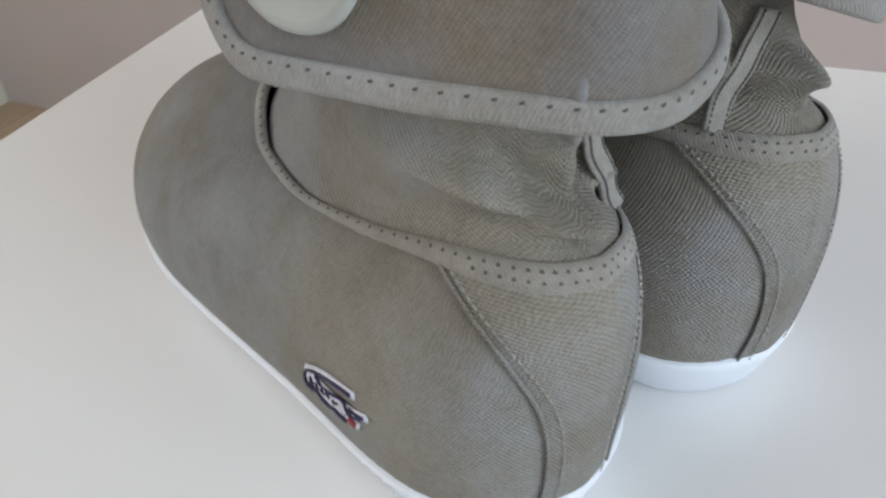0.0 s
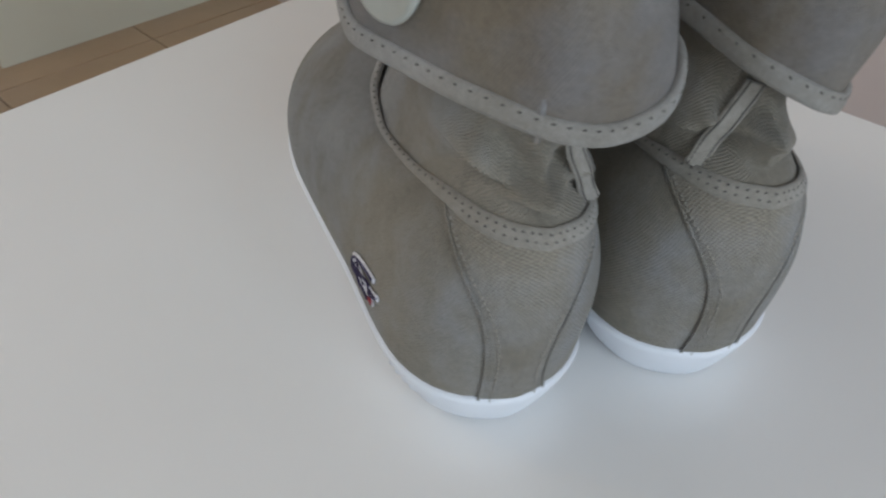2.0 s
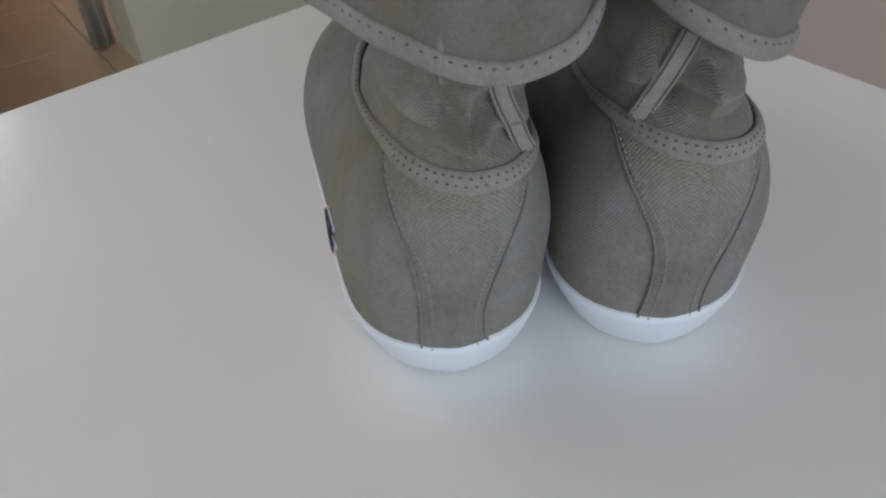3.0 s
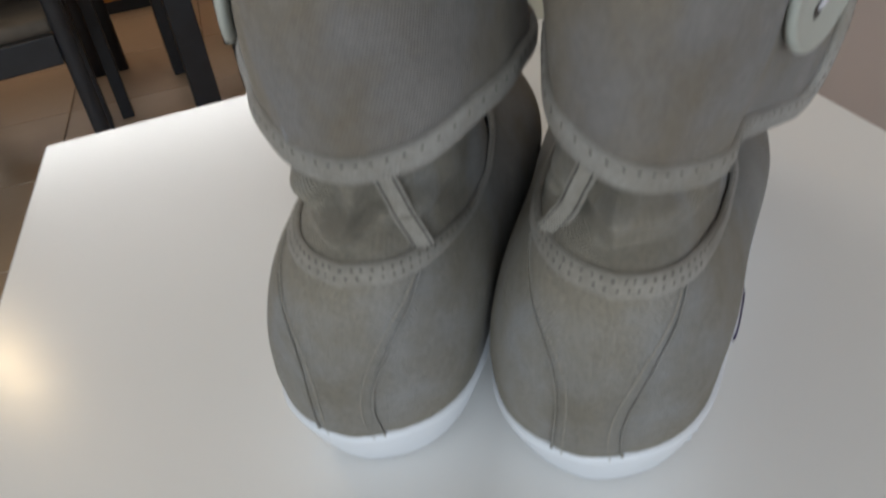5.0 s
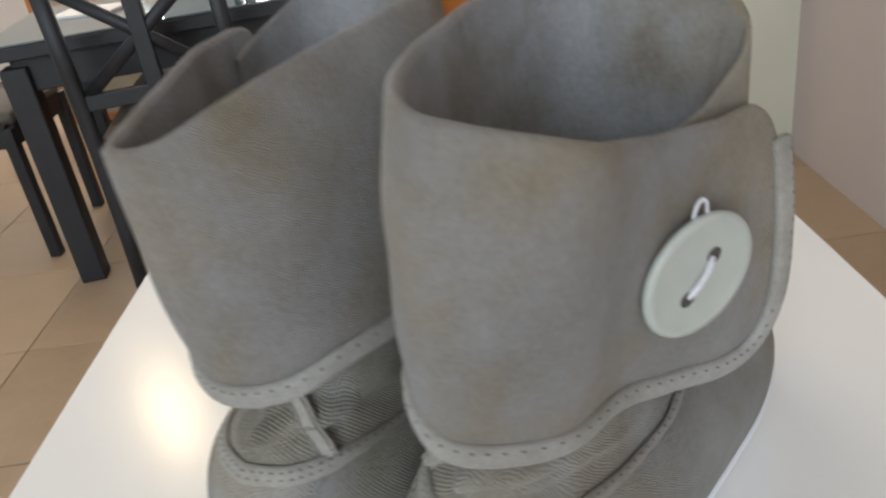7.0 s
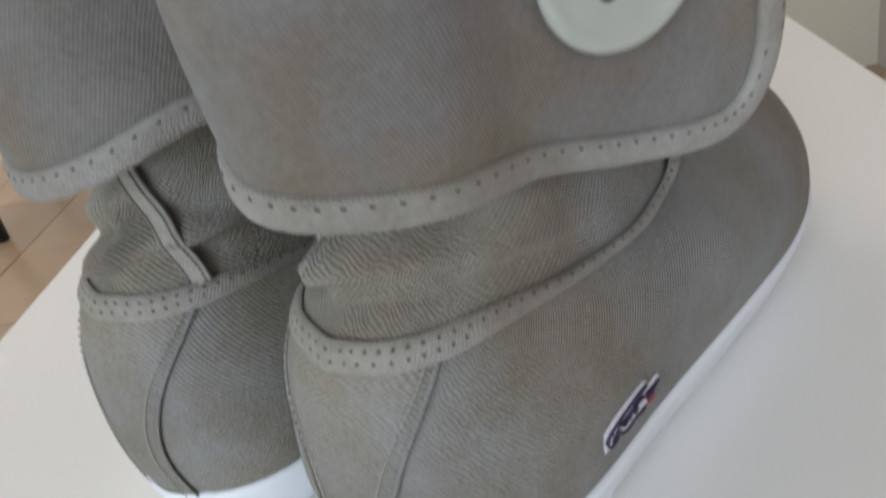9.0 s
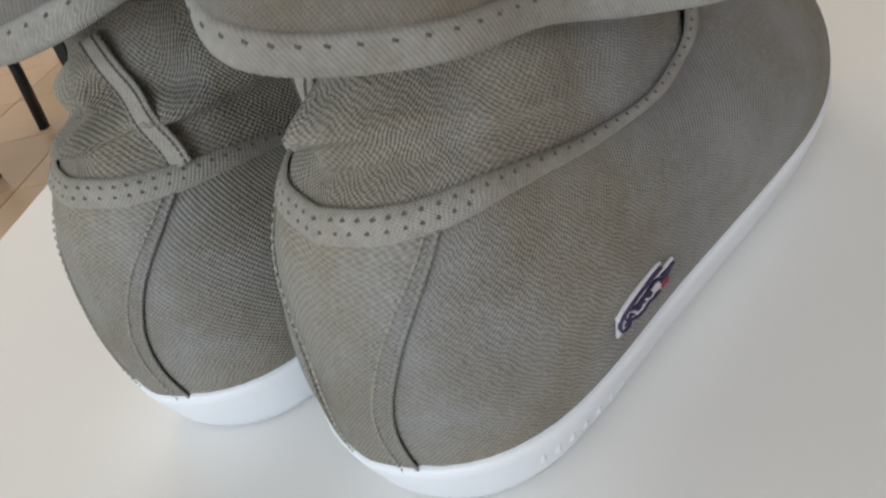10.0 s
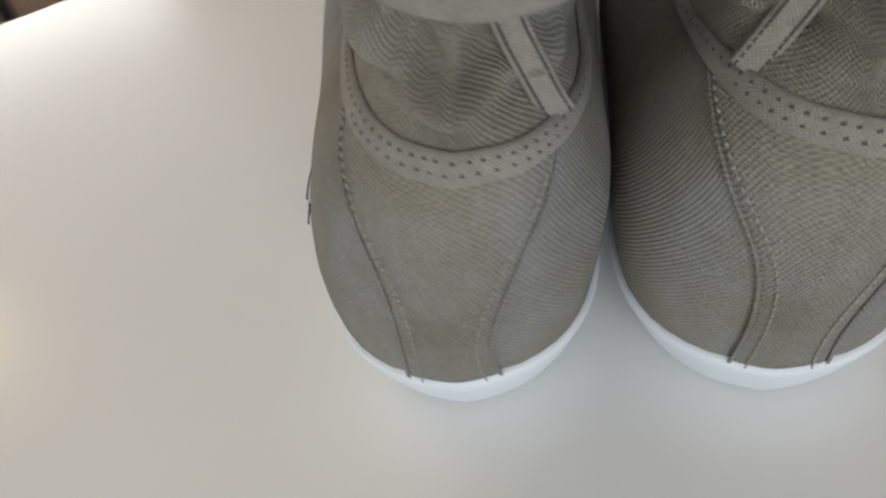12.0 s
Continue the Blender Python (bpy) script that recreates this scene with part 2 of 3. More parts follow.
for a in ((-4.7, -3.1, 0, 3.2, -2.95, 0.9), (-4.7, -3.1, 2.6, 3.2, -2.95, CEIL), (-4.7, -3.1, 0.9, -0.5, -2.95, 2.6), (2.3, -3.1, 0.9, 3.2, -2.95, 2.6)):
    add_box(sw, *a)
wall("wall_4", sw, M_WHITE_PAINT, "unseen white painted wall with a wide opening, added for the light")
ww = bmesh.new()
for a in ((-4.6, -2.95, 0, -4.45, WY, 1.1), (-4.6, -2.95, 2.7, -4.45, WY, CEIL), (-4.6, -2.95, 1.1, -4.45, -1.6, 2.7), (-4.6, 0.3, 1.1, -4.45, WY, 2.7)):
    add_box(ww, *a)
wall("wall_5", ww, M_WHITE_PAINT, "unseen white painted wall with a window opening, added for the light")
# unseen ceiling, added to throw soft light down on the table
tagged(finish("ceiling", box(-4.7, -3.1, CEIL, 3.35, WY + 0.15, CEIL + 0.1), M_WHITE_PAINT, smooth=False), "unseen plain white ceiling, added to bounce light", "ceiling", kind="structure")
floor = tagged(finish("floor", box(-4.7, -3.1, -0.06, 3.35, WY + 0.15, -0.004), M_GROUT, smooth=False), "beige ceramic tile floor with thin dark joints", "floor", kind="structure")


# ---- white table ----
def white_table():
    root = tagged(new("table"), "glossy white lacquered table with square edges", "table")
    B = (-0.033, 0.543)
    far = (0.95, 0.5605)
    near = (0.95, -0.017)
    bm = bmesh.new()
    cor = [Vector((0, 0, 0)), Vector((*near, 0)), Vector((*far, 0)), Vector((*B, 0))]
    lo = [bm.verts.new(c + Vector((0, 0, TOP - 0.05))) for c in cor]
    hi = [bm.verts.new(c + Vector((0, 0, TOP))) for c in cor]
    bm.faces.new(lo)
    bm.faces.new(hi)
    for i in range(4):
        bm.faces.new((lo[i], lo[(i + 1) % 4], hi[(i + 1) % 4], hi[i]))
    bmesh.ops.bevel(bm, geom=list(bm.edges), offset=0.0022, segments=3, profile=0.5, affect="EDGES")
    part("tabletop", bm, M_TABLE, root, smooth=False)
    for x, y in ((0.03, 0.03), (0.92, 0.02), (0.92, 0.525), (0.005, 0.51)):
        part("leg", box(x - 0.025, y - 0.025, 0, x + 0.025, y + 0.025, TOP - 0.05, bevel=0.002), M_TABLE, root, smooth=False)


white_table()

# ---- boots ----
LATERAL = [(0, 0), (.003, .014), (.012, .028), (.028, .0375), (.05, .0415), (.09, .045), (.14, .052), (.19, .058), (.225, .056), (.255, .047), (.28, .032), (.293, .016), (.298, 0)]
MEDIAL = [(0, 0), (.003, .014), (.012, .028), (.028, .037), (.05, .0395), (.09, .0395), (.14, .042), (.19, .045), (.225, .043), (.255, .036), (.28, .024), (.293, .012), (.298, 0)]
OPEN_L = [(0, 0), (.004, .011), (.014, .0195), (.03, .0255), (.055, .0310), (.095, .036), (.13, .033), (.151, .023), (.162, .012), (.166, 0)]
OPEN_M = [(0, 0), (.004, .013), (.014, .022), (.03, .029), (.055, .033), (.095, .034), (.13, .030), (.151, .021), (.162, .010), (.166, 0)]
OPEN_Z = [(0, .110), (.03, .107), (.06, .100), (.1, .095), (.135, .099), (.166, .113)]
N = 96  # columns round the foot


def spread(i, ln):
    """the place along the foot of column i; the first half runs up the lateral side"""
    a = 2 * math.pi * i / N
    return ln * (0.5 - 0.5 * math.cos(a)), (1 if i <= N // 2 else -1)


def sole_point(i, z=0.027, grow=0.0):
    y, s = spread(i, 0.298)
    w = np.interp(y, *zip(*(LATERAL if s > 0 else MEDIAL)))
    p = Vector((w * s, y, 0))
    c = Vector((0.004, max(0.045, min(0.24, y)), 0))
    out = (p - c).normalized()
    p = p + out * grow
    return Vector((p.x, p.y, z)), out


def open_point(i):
    y, s = spread(i, 0.166)
    w = np.interp(y, *zip(*(OPEN_L if s > 0 else OPEN_M)))
    return Vector((w * s, y + 0.001, curve_at(OPEN_Z, y)))


def smooth_ring(pts, times=2):
    for _ in range(times):
        k = len(pts)
        pts = [(pts[i - 1] + pts[i] * 2 + pts[(i + 1) % k]) / 4 for i in range(k)]
    return pts


SOLE_TOP = smooth_ring([sole_point(i, 0.0265, 0.0065)[0] for i in range(N)])
OPENING = smooth_ring([open_point(i) for i in range(N)])


def upper_point(i, t):
    """i: column (may be fractional), t: 0 at the sole, 1 at the opening"""
    i0 = int(math.floor(i)) % N
    f = i - math.floor(i)
    S = SOLE_TOP[i0].lerp(SOLE_TOP[(i0 + 1) % N], f)
    O = OPENING[i0].lerp(OPENING[(i0 + 1) % N], f)
    y, s = spread(i % N, 1.0)
    toe = max(0.0, (y - 0.45) / 0.55)
    heel = max(0.0, 1 - y / 0.35)
    a = math.pi / 2 * t
    h = math.cos(a) ** (1.0 + 0.15 * toe)
    zz = math.sin(a) ** (1.05 + 0.22 * toe)
    p = Vector((O.x + (S.x - O.x) * h, O.y + (S.y - O.y) * h, S.z - 0.004 + (O.z - S.z + 0.004) * (t * (1 - toe) * 0.55 + zz * (1 - (1 - toe) * 0.55))))
    out = Vector((S.x, S.y - max(0.045, min(0.22, S.y)), 0))
    if out.length > 1e-6:
        out.normalize()
    p += out * ((0.0042 + 0.0010 * heel + 0.003 * toe) * math.sin(math.pi * t ** 0.85) - 0.0025 * (1 - t))
    q = p * 14
    p += out * (0.0016 * noise.noise(q + Vector((3.1 * s, 0, 0))) * math.sin(math.pi * t))
    return p


def upper_normal(i, t):
    a = upper_point(i + 0.5, t) - upper_point(i - 0.5, t)
    b = upper_point(i, min(1, t + 0.03)) - upper_point(i, max(0, t - 0.03))
    nrm = a.cross(b).normalized()
    c = upper_point(i, t) - Vector((0, max(0.05, min(0.2, upper_point(i, t).y)), 0.05))
    return nrm if nrm.dot(c) > 0 else -nrm


def boot(m, side, lean, rim, cuff_keys):
    """side: +1 where the lateral face is on the right. lean: degrees by which the upper tips to the right."""
    root = tagged(new("boot"), "", "boot", "pair of boots")
    root.matrix_world = m
    la = radians(lean)

    def tip(p):
        """from the upright lateral-positive frame into the boot's own"""
        p = Vector(p)
        x, z = p.x * side, p.z
        k = max(0.0, min(1.0, (z - 0.024) / 0.05))
        k = k * k * (3 - 2 * k)
        dz = z - 0.030
        return Vector((x + math.sin(la) * dz * k, p.y, z - math.sin(la) * x * k))

    def tipv(p, v):
        return (tip(Vector(p) + Vector(v) * 1e-3) - tip(p)).normalized()

    def tipped(rows):
        return [[tuple(tip(p)) for p in r] for r in rows]

    # sole: moulded rubber with a tucked-in lower edge
    prof = [(0.0, -0.010), (0.0015, -0.0068), (0.006, -0.0035), (0.012, -0.0005), (0.018, 0.0020), (0.0235, 0.0042), (0.0268, 0.0051), (0.0282, 0.0044), (0.0285, 0.002), (0.0275, -0.004)]
    rows = []
    for z, g in prof:
        ring = smooth_ring([sole_point(i, 0, 0.0020 + g)[0] for i in range(N)])
        rr = []
        for p in ring:
            rise = 0.006 * max(0, (p.y - 0.22) / 0.078) ** 2
            rr.append((p.x * side, p.y, z + (rise if z > 0 else 0)))
        rows.append(rr)
    sole = part("sole", grid(rows, closed=True, cap=True), M_SOLE, root, "white rubber sole with a rounded edge")
    # moulded mark on the sole's side, as plain raised bars
    marks = []
    for j in range(7):
        i = 8.6 + j * 0.85
        p = smooth_ring([sole_point(k, 0, 0.0016 + 0.0008)[0] for k in range(N)])
        a, b = p[int(i)], p[int(i) + 1]
        c = a.lerp(b, i - int(i))
        out = Vector((c.x, (c.y - 0.05) * 0.3, 0)).normalized()
        marks.append(((c.x * side, c.y, 0.018), (0, 0, 1), (out.x * side, out.y, 0)))
    part("sole_mark", pellets(marks, 0.0085, 0.0022, 0.0016), M_SOLE, sole, "raised moulded bars on the rubber")

    # upper in three canvas panels: heel counter, and the two quarters
    T_ = [j / 22 for j in range(23)]
    lat, med = cuff_keys["seam_lat"], cuff_keys["seam_med"]

    def seam_col(base, top, bend, t):
        sg = 1 if top > base else -1
        return base + (top - base) * (t ** bend) - sg * (0.7 if top > base else 1.2) * math.sin(math.pi * t)

    def panel(name, left, right, cols, lift, label):
        rows = []
        for t in T_:
            a, b = left(t), right(t)
            row = []
            for j in range(cols + 1):
                i = a + (b - a) * j / cols
                p = upper_point(i, t)
                edge = min(j, cols - j)
                g = lift if edge > 0 else lift - 0.0005
                row.append(p + upper_normal(i, t) * g)
            rows.append(row)
        return part(name, grid(tipped(rows)), M_CANVAS, root, label)

    sl = lambda t: seam_col(*lat, t)
    sm = lambda t: seam_col(*med, t)
    panel("heel_counter", sm, sl, 22, 0.0006, "sand canvas heel panel between two seams")
    panel("upper", sl, lambda t: N + sm(t), 84, 0.0, "sand canvas vamp and quarters, soft and faded")

    # raised seams with stitches
    for fn, sg, nm in ((sl, 1, "seam"), (sm, -1, "seam")):
        pts, ups, st = [], [], []
        for j in range(41):
            t = 0.015 + 0.93 * j / 40
            p = upper_point(fn(t), t)
            nn = upper_normal(fn(t), t)
            pts.append(tuple(tip(p + nn * 0.0008)))
            ups.append(tipv(p, nn))
            q = upper_point(fn(t) - sg * 0.75, t) + upper_normal(fn(t) - sg * 0.75, t) * 0.0011
            st.append((q, upper_normal(fn(t), t)))
        seam = part(nm, sweep(pts, ups, 0.0012, 0.0009, n=8), M_CANVAS, root, "raised canvas seam")
        pl = []
        for j in range(0, 40):
            a, b = tip(st[j][0]), tip(st[j + 1][0])
            pl.append((a.lerp(b, 0.5), b - a, tipv(st[j][0], st[j][1])))
        part("stitching", pellets(pl, 0.0016, 0.0007, 0.0005), M_THREAD, seam, "row of pale stitches")

    # binding band round the opening
    rows = [[], [], [], []]
    holes = []
    for i in range(N):
        y, s = spread(i, 1.0)
        wide = 0.0088 - 0.0022 * min(1, y * 1.6)
        total = (upper_point(i, 1.0) - upper_point(i, 0.82)).length / 0.18
        dt = min(0.35, wide / max(total, 1e-3))
        nn = upper_normal(i, 0.95)
        for k, (f, g) in enumerate(((1.04, 0.0003), (0.985, 0.0017), (0.12, 0.0019), (0.0, 0.0002))):
            t = 1 - dt * (1 - f)
            p = upper_point(i, min(1, t)) + nn * g
            if t > 1:
                p += Vector((0, 0, (t - 1) * total))
            rows[k].append(p)
    bandobj = part("binding_band", grid(tipped(rows), closed=True), M_TAPE, root, "grey-beige binding tape round the ankle opening")
    for i in range(N):
        lo, hi = Vector(rows[2][i]), Vector(rows[1][i])
        al = Vector(rows[1][(i + 1) % N]) - hi
        y, s = spread(i, 1.0)
        if al.length < 0.002 and i % 2:
            continue
        for f in ((0.3, 0.72) if y < 0.12 else (0.62,)):
            jit = 0.0004 * math.sin(i * 7 + f * 9) + (0.0016 if f < 0.5 else 0)
            p = lo.lerp(hi, f) + al.normalized() * jit
            up = upper_normal(i, 0.95)
            holes.append((tip(p - up * 0.0001), tipv(p, al + Vector((0, 0, 0.5 * al.length))), tipv(p, up)))
    # raised flecks; the shade inside the needle holes is their dark colour
    part("perforation", pellets(holes, 0.0014, 0.0011, 0.0002), M_THREAD_AND_HOLE, bandobj, "rows of small flecks, painted dark as shaded needle holes")

    # soft ankle shaft, crumpled above the heel
    rows = []
    ZS = [0.090 + 0.0012 * k for k in range(57)] + [0.162, 0.175, 0.19]
    SAG, TONGUES = cuff_keys["sag"], cuff_keys["tongues"]
    for z in ZS:
        f = min(1, max(0, (z - 0.094) / 0.06))
        g = min(1, max(0, (z - 0.102) / 0.045))
        row = []
        for i in range(N):
            y, s = spread(i, 1.0)
            O = OPENING[i]
            a = 2 * math.pi * i / N
            top = Vector((rim["cx"] + rim["rx"] * math.sin(a), 0.066 - 0.052 * math.cos(a), 0))
            p = Vector((O.x, O.y, 0)).lerp(top, g)
            back = max(0.0, 1 - y / 0.42)
            front = max(0.0, (y - 0.5) * 2)
            p.y += 0.0015 * back * math.sin(math.pi * min(1, f * 1.2)) - 0.018 * front * f
            out = Vector((p.x, p.y - 0.07, 0)).normalized()
            hang = math.exp(-((z - 0.121) / 0.013) ** 2)
            rise = max(0.0, min(1.0, (z - 0.1045) / 0.006))
            w1 = math.sin((z - 0.1) * 300 + 1.6 * math.sin(a * 2.0 + side) + 2.2 * noise.noise(Vector((p.x * 22, p.y * 22, side))))
            w2 = noise.noise(Vector((p.x * 45, p.y * 45, z * 90 + side * 5)))
            w3 = noise.noise(Vector((p.x * 22 + 4, p.y * 22, z * 34 + side)))
            w1 = 1.7 * math.sqrt(abs(math.sin(0.5 * math.asin(max(-1.0, min(1.0, w1))) + 0.7854))) - 1.1
            amp = (0.0014 + 0.0060 * back) * hang
            p += out * (rise * (0.4 * amp * w1 + 0.0062 * hang * (0.25 + back) * w2 + 0.0042 * w3 * (0.35 + 0.65 * hang) - 0.0012) + 0.0012 * back)
            fade = max(0.0, min(1.0, (0.141 - z) / 0.012))
            deg = math.degrees(a) if a < math.pi else math.degrees(a) - 360
            for a0, z0, slope, half, amp, wd in SAG:
                # a roll of slack cloth, sharp underneath
                d = z - z0 - slope * (deg - a0) / 30 - 0.0015 * w3
                d = d / wd if d > 0 else d / (0.36 * wd)
                p += out * (rise * fade * amp * math.exp(-d * d - ((deg - a0) / half) ** 2))
            for a0, z0, half, amp, wd in TONGUES:
                # an upright fold or hollow
                p += out * (rise * fade * amp * math.exp(-((deg - a0 - 500 * (z - z0)) / half) ** 2 - ((z - z0) / wd) ** 2))
            p -= out * (rise * 0.0060 * back)
            zz = z + (O.z - 0.1045) * (1 - g) + 0.002 * hang * w2
            row.append((p.x, p.y, zz))
        rows.append(row)
    shaft_rows = rows
    part("shaft", grid(tipped(rows), closed=True), M_CANVAS, root, "crumpled sand canvas ankle shaft")

    # diagonal tape from the band up to the back of the ankle
    pts, ups, st1 = [], [], []
    for j in range(25):
        f = j / 24
        col = (N - cuff_keys["tape"][0]) + (cuff_keys["tape"][0] - cuff_keys["tape"][1]) * f
        k = 12 + f * 33
        k0 = int(k)
        i0 = int(col) % N
        q = lambda kk: Vector(shaft_rows[kk][i0]).lerp(Vector(shaft_rows[kk][(i0 + 1) % N]), col - int(col))
        p = q(k0).lerp(q(k0 + 1), k - k0)
        out = Vector((p.x, p.y - 0.07, 0)).normalized()
        pts.append(tuple(tip(p + out * 0.0018)))
        ups.append(tipv(p, out))
    for _ in range(16):
        pts = [pts[0]] + [tuple((Vector(pts[q - 1]) + Vector(pts[q]) * 2 + Vector(pts[q + 1])) / 4) for q in range(1, 24)] + [pts[24]]
    tape = part("heel_tape", sweep(pts, ups, 0.0085, 0.0022), M_TAPE, root, "stitched canvas tape running up the ankle")
    pl = []
    for j in range(24):
        a, b = Vector(pts[j]), Vector(pts[j + 1])
        sd = (b - a).cross(ups[j]).normalized()
        for o in (-0.0027, 0.0027):
            pl.append((a.lerp(b, 0.5) + sd * o + ups[j] * 0.0010, b - a, ups[j]))
    part("stitching", pellets(pl, 0.0016, 0.0008, 0.0005), M_THREAD_AND_HOLE, tape, "two rows of dark stitches")

    # folded cuff: a strip wound once round, its end lapped over on the lateral side
    CO = 132
    R_ = 0.019
    turn = radians(cuff_keys["turn"])
    KEYS = cuff_keys["wind"]

    def spin(u, y):
        return u * math.cos(turn) - (y - 0.1) * math.sin(turn), 0.1 + u * math.sin(turn) + (y - 0.1) * math.cos(turn)

    def along(w, c):
        return curve_at([(k, row[c]) for k, row in enumerate(KEYS)], w)

    def ring_at(w, v):
        """w: place along the winding, v: 0 at the hem, 1 at the rim. Gives the point and the way out."""
        def flat(w):
            u = along(w, 0) + (along(w, 3) - along(w, 0)) * v
            y = along(w, 1) + (along(w, 4) - along(w, 1)) * v
            return Vector((*spin(u, y), 0))
        a, b = flat(max(0, w - 0.12)), flat(min(len(KEYS) - 1, w + 0.12))
        tan = (b - a).normalized()
        out = Vector((-tan.y, tan.x, 0))
        p = flat(w)
        if out.dot(p - Vector((0, 0.065, 0))) < 0 and w < 14:
            out = -out
        z = along(w, 2) + (along(w, 5) - along(w, 2)) * v
        q = Vector((p.x * 16, p.y * 16, z * 14 + side * 7))
        wob = noise.noise(q) * 0.0028 + noise.noise(q * 2.9) * 0.0012
        bow = 0.0035 * math.sin(math.pi * v)
        return Vector((p.x, p.y, z)) + out * (wob + bow), out

    VR = 26
    rows = [[] for _ in range(VR + 1)]
    outs = []
    hem_pts, hem_ups = [], []
    wmax = len(KEYS) - 1
    dist = 0.0
    for j in range(CO + 1):
        w = wmax * (j / CO) ** 1.15
        base, out = ring_at(w, 0)
        if hem_pts:
            dist += (Vector((base.x, base.y, 0)) - last).length
        last = Vector((base.x, base.y, 0))
        c = R_ - math.sqrt(max(0, R_ * R_ - (R_ - dist) ** 2)) if dist < R_ else 0.0
        ct = 0.010 - math.sqrt(max(0, 1e-4 - (0.010 - dist) ** 2)) if dist < 0.010 else 0.0
        hgt = along(w, 5) - along(w, 2)
        outs.append(out)
        for r in range(VR + 1):
            v = c / hgt + (1 - ct / hgt - c / hgt) * r / VR
            p, o = ring_at(w, v)
            rows[r].append(p)
        hem_pts.append(rows[0][-1])
        hem_ups.append(out)
    # roll over the rim into the lining
    lin = []
    for dz, ins in ((0.0016, 0.0014), (0.0020, 0.0032), (0.0004, 0.0050), (-0.01, 0.0068), (-0.03, 0.0085), (-0.05, 0.0095), (-0.075, 0.011), (-0.09, 0.013)):
        row = []
        for j in range(CO + 1):
            top = rows[VR][j]
            k = 1.0 if j < CO * 0.85 else 0.4
            p = top - outs[j] * (ins * k)
            row.append(Vector((p.x, p.y, top.z + dz)))
        lin.append(row)
    rows_all = rows + lin[:3]
    cuff = part("cuff", grid(tipped(rows_all)), M_CUFF, root, "wide folded-down sand canvas cuff")
    part("lining", grid(tipped([lin[2]] + lin[3:])), M_LINING, root, "grey woven lining inside the leg")
    # back of the cuff, so that it has thickness
    back = [[rows[r][j] - outs[j] * 0.0022 for j in range(CO + 1)] for r in range(VR + 1)]
    part("cuff_back", grid(tipped(back[:20])), M_LINING, cuff, "grey inner face of the folded cuff")

    # tape binding along hem and up the flap's edge
    edge = [rows[r][0] for r in range(VR, -1, -1)]
    eu = [outs[0]] * len(edge)
    keep = int(len(hem_pts) * 0.9)
    full, fu = edge + hem_pts[1:keep], eu + hem_ups[1:keep]
    pts = [tuple(tip(p + o * 0.0010)) for p, o in zip(full, fu)]
    ups = [tipv(p, o) for p, o in zip(full, fu)]
    dense, dup = [], []
    for a, b, u1 in zip(pts, pts[1:], ups):
        if not dense or (Vector(a) - Vector(dense[-1])).length > 1.5e-3:
            dense.append(a)
            dup.append(u1)
    for _ in range(4):
        dense = [dense[0]] + [tuple((Vector(dense[q - 1]) + Vector(dense[q]) * 2 + Vector(dense[q + 1])) / 4) for q in range(1, len(dense) - 1)] + [dense[-1]]
        dup = [dup[0]] + [(dup[q - 1] + dup[q] * 2 + dup[q + 1]).normalized() for q in range(1, len(dup) - 1)] + [dup[-1]]
    piping = part("hem_binding", sweep(dense, dup, 0.0085, 0.0042), M_TAPE, cuff, "pale ribbed tape binding the hem")
    pl = []
    for j in range(len(dense) - 1):
        a, b = Vector(dense[j]), Vector(dense[j + 1])
        if (b - a).length < 0.0012:
            continue
        sd = (b - a).cross(dup[j]).normalized()
        if sd.z < 0:
            sd = -sd
        # sparse flecks, coloured dark for the shade in the hem's needle holes
        for f in ((0.5,) if j % 2 else ()):
            pl.append((a.lerp(b, f) + sd * 0.0024 + dup[j] * 0.0018, (b - a).normalized() + sd * 0.3, dup[j]))
    part("stitching", pellets(pl, 0.0015, 0.0009, 0.0004), M_THREAD_AND_HOLE, piping, "row of flecks, painted dark as shaded needle holes")

    # big two-hole button
    p, out = ring_at(cuff_keys["button"][0], cuff_keys["button"][1])
    up = Vector((0, 0, 1))
    fr = Matrix((out.cross(up).normalized(), up, out)).transposed()
    face = (out * math.cos(cuff_keys["face"]) + Vector((out.y, -out.x, 0)) * math.sin(cuff_keys["face"])).normalized()
    fr = Matrix((face.cross(up).normalized(), up, face)).transposed()
    p += out * cuff_keys["lift"]
    o2 = tipv(p, face)
    xax = tipv(p, fr.col[0])
    yax = o2.cross(xax).normalized()
    if yax.z < 0:
        yax, xax = -yax, -xax
    BM = Matrix.Translation(tip(p)) @ Matrix((xax, yax, o2)).transposed().to_4x4()
    if BM.determinant() < 0:
        BM = Matrix.Translation(tip(p)) @ Matrix((-xax, yax, o2)).transposed().to_4x4()
    bm = bmesh.new()
    prof = [(0.0, 0.0), (0.018, 0.0), (0.0210, 0.0008), (0.0218, 0.0022), (0.0212, 0.0036), (0.0196, 0.0041), (0.0180, 0.0037), (0.0150, 0.0034), (0.0, 0.0033)]
    rings = []
    for r, z in prof:
        rings.append([bm.verts.new(BM @ Vector((r * math.cos(2 * math.pi * k / 56), r * math.sin(2 * math.pi * k / 56), z))) for k in range(56)] if r else [bm.verts.new(BM @ Vector((0, 0, z)))])
    for a, b in zip(rings, rings[1:]):
        for k in range(56):
            if len(a) == 1:
                bm.faces.new((a[0], b[k], b[(k + 1) % 56]))
            elif len(b) == 1:
                bm.faces.new((a[k], a[(k + 1) % 56], b[0]))
            else:
                bm.faces.new((a[k], a[(k + 1) % 56], b[(k + 1) % 56], b[k]))
    btn = part("button", bm, M_BUTTON, root, "large pale round two-hole button")
    ang = radians(cuff_keys["button"][2])
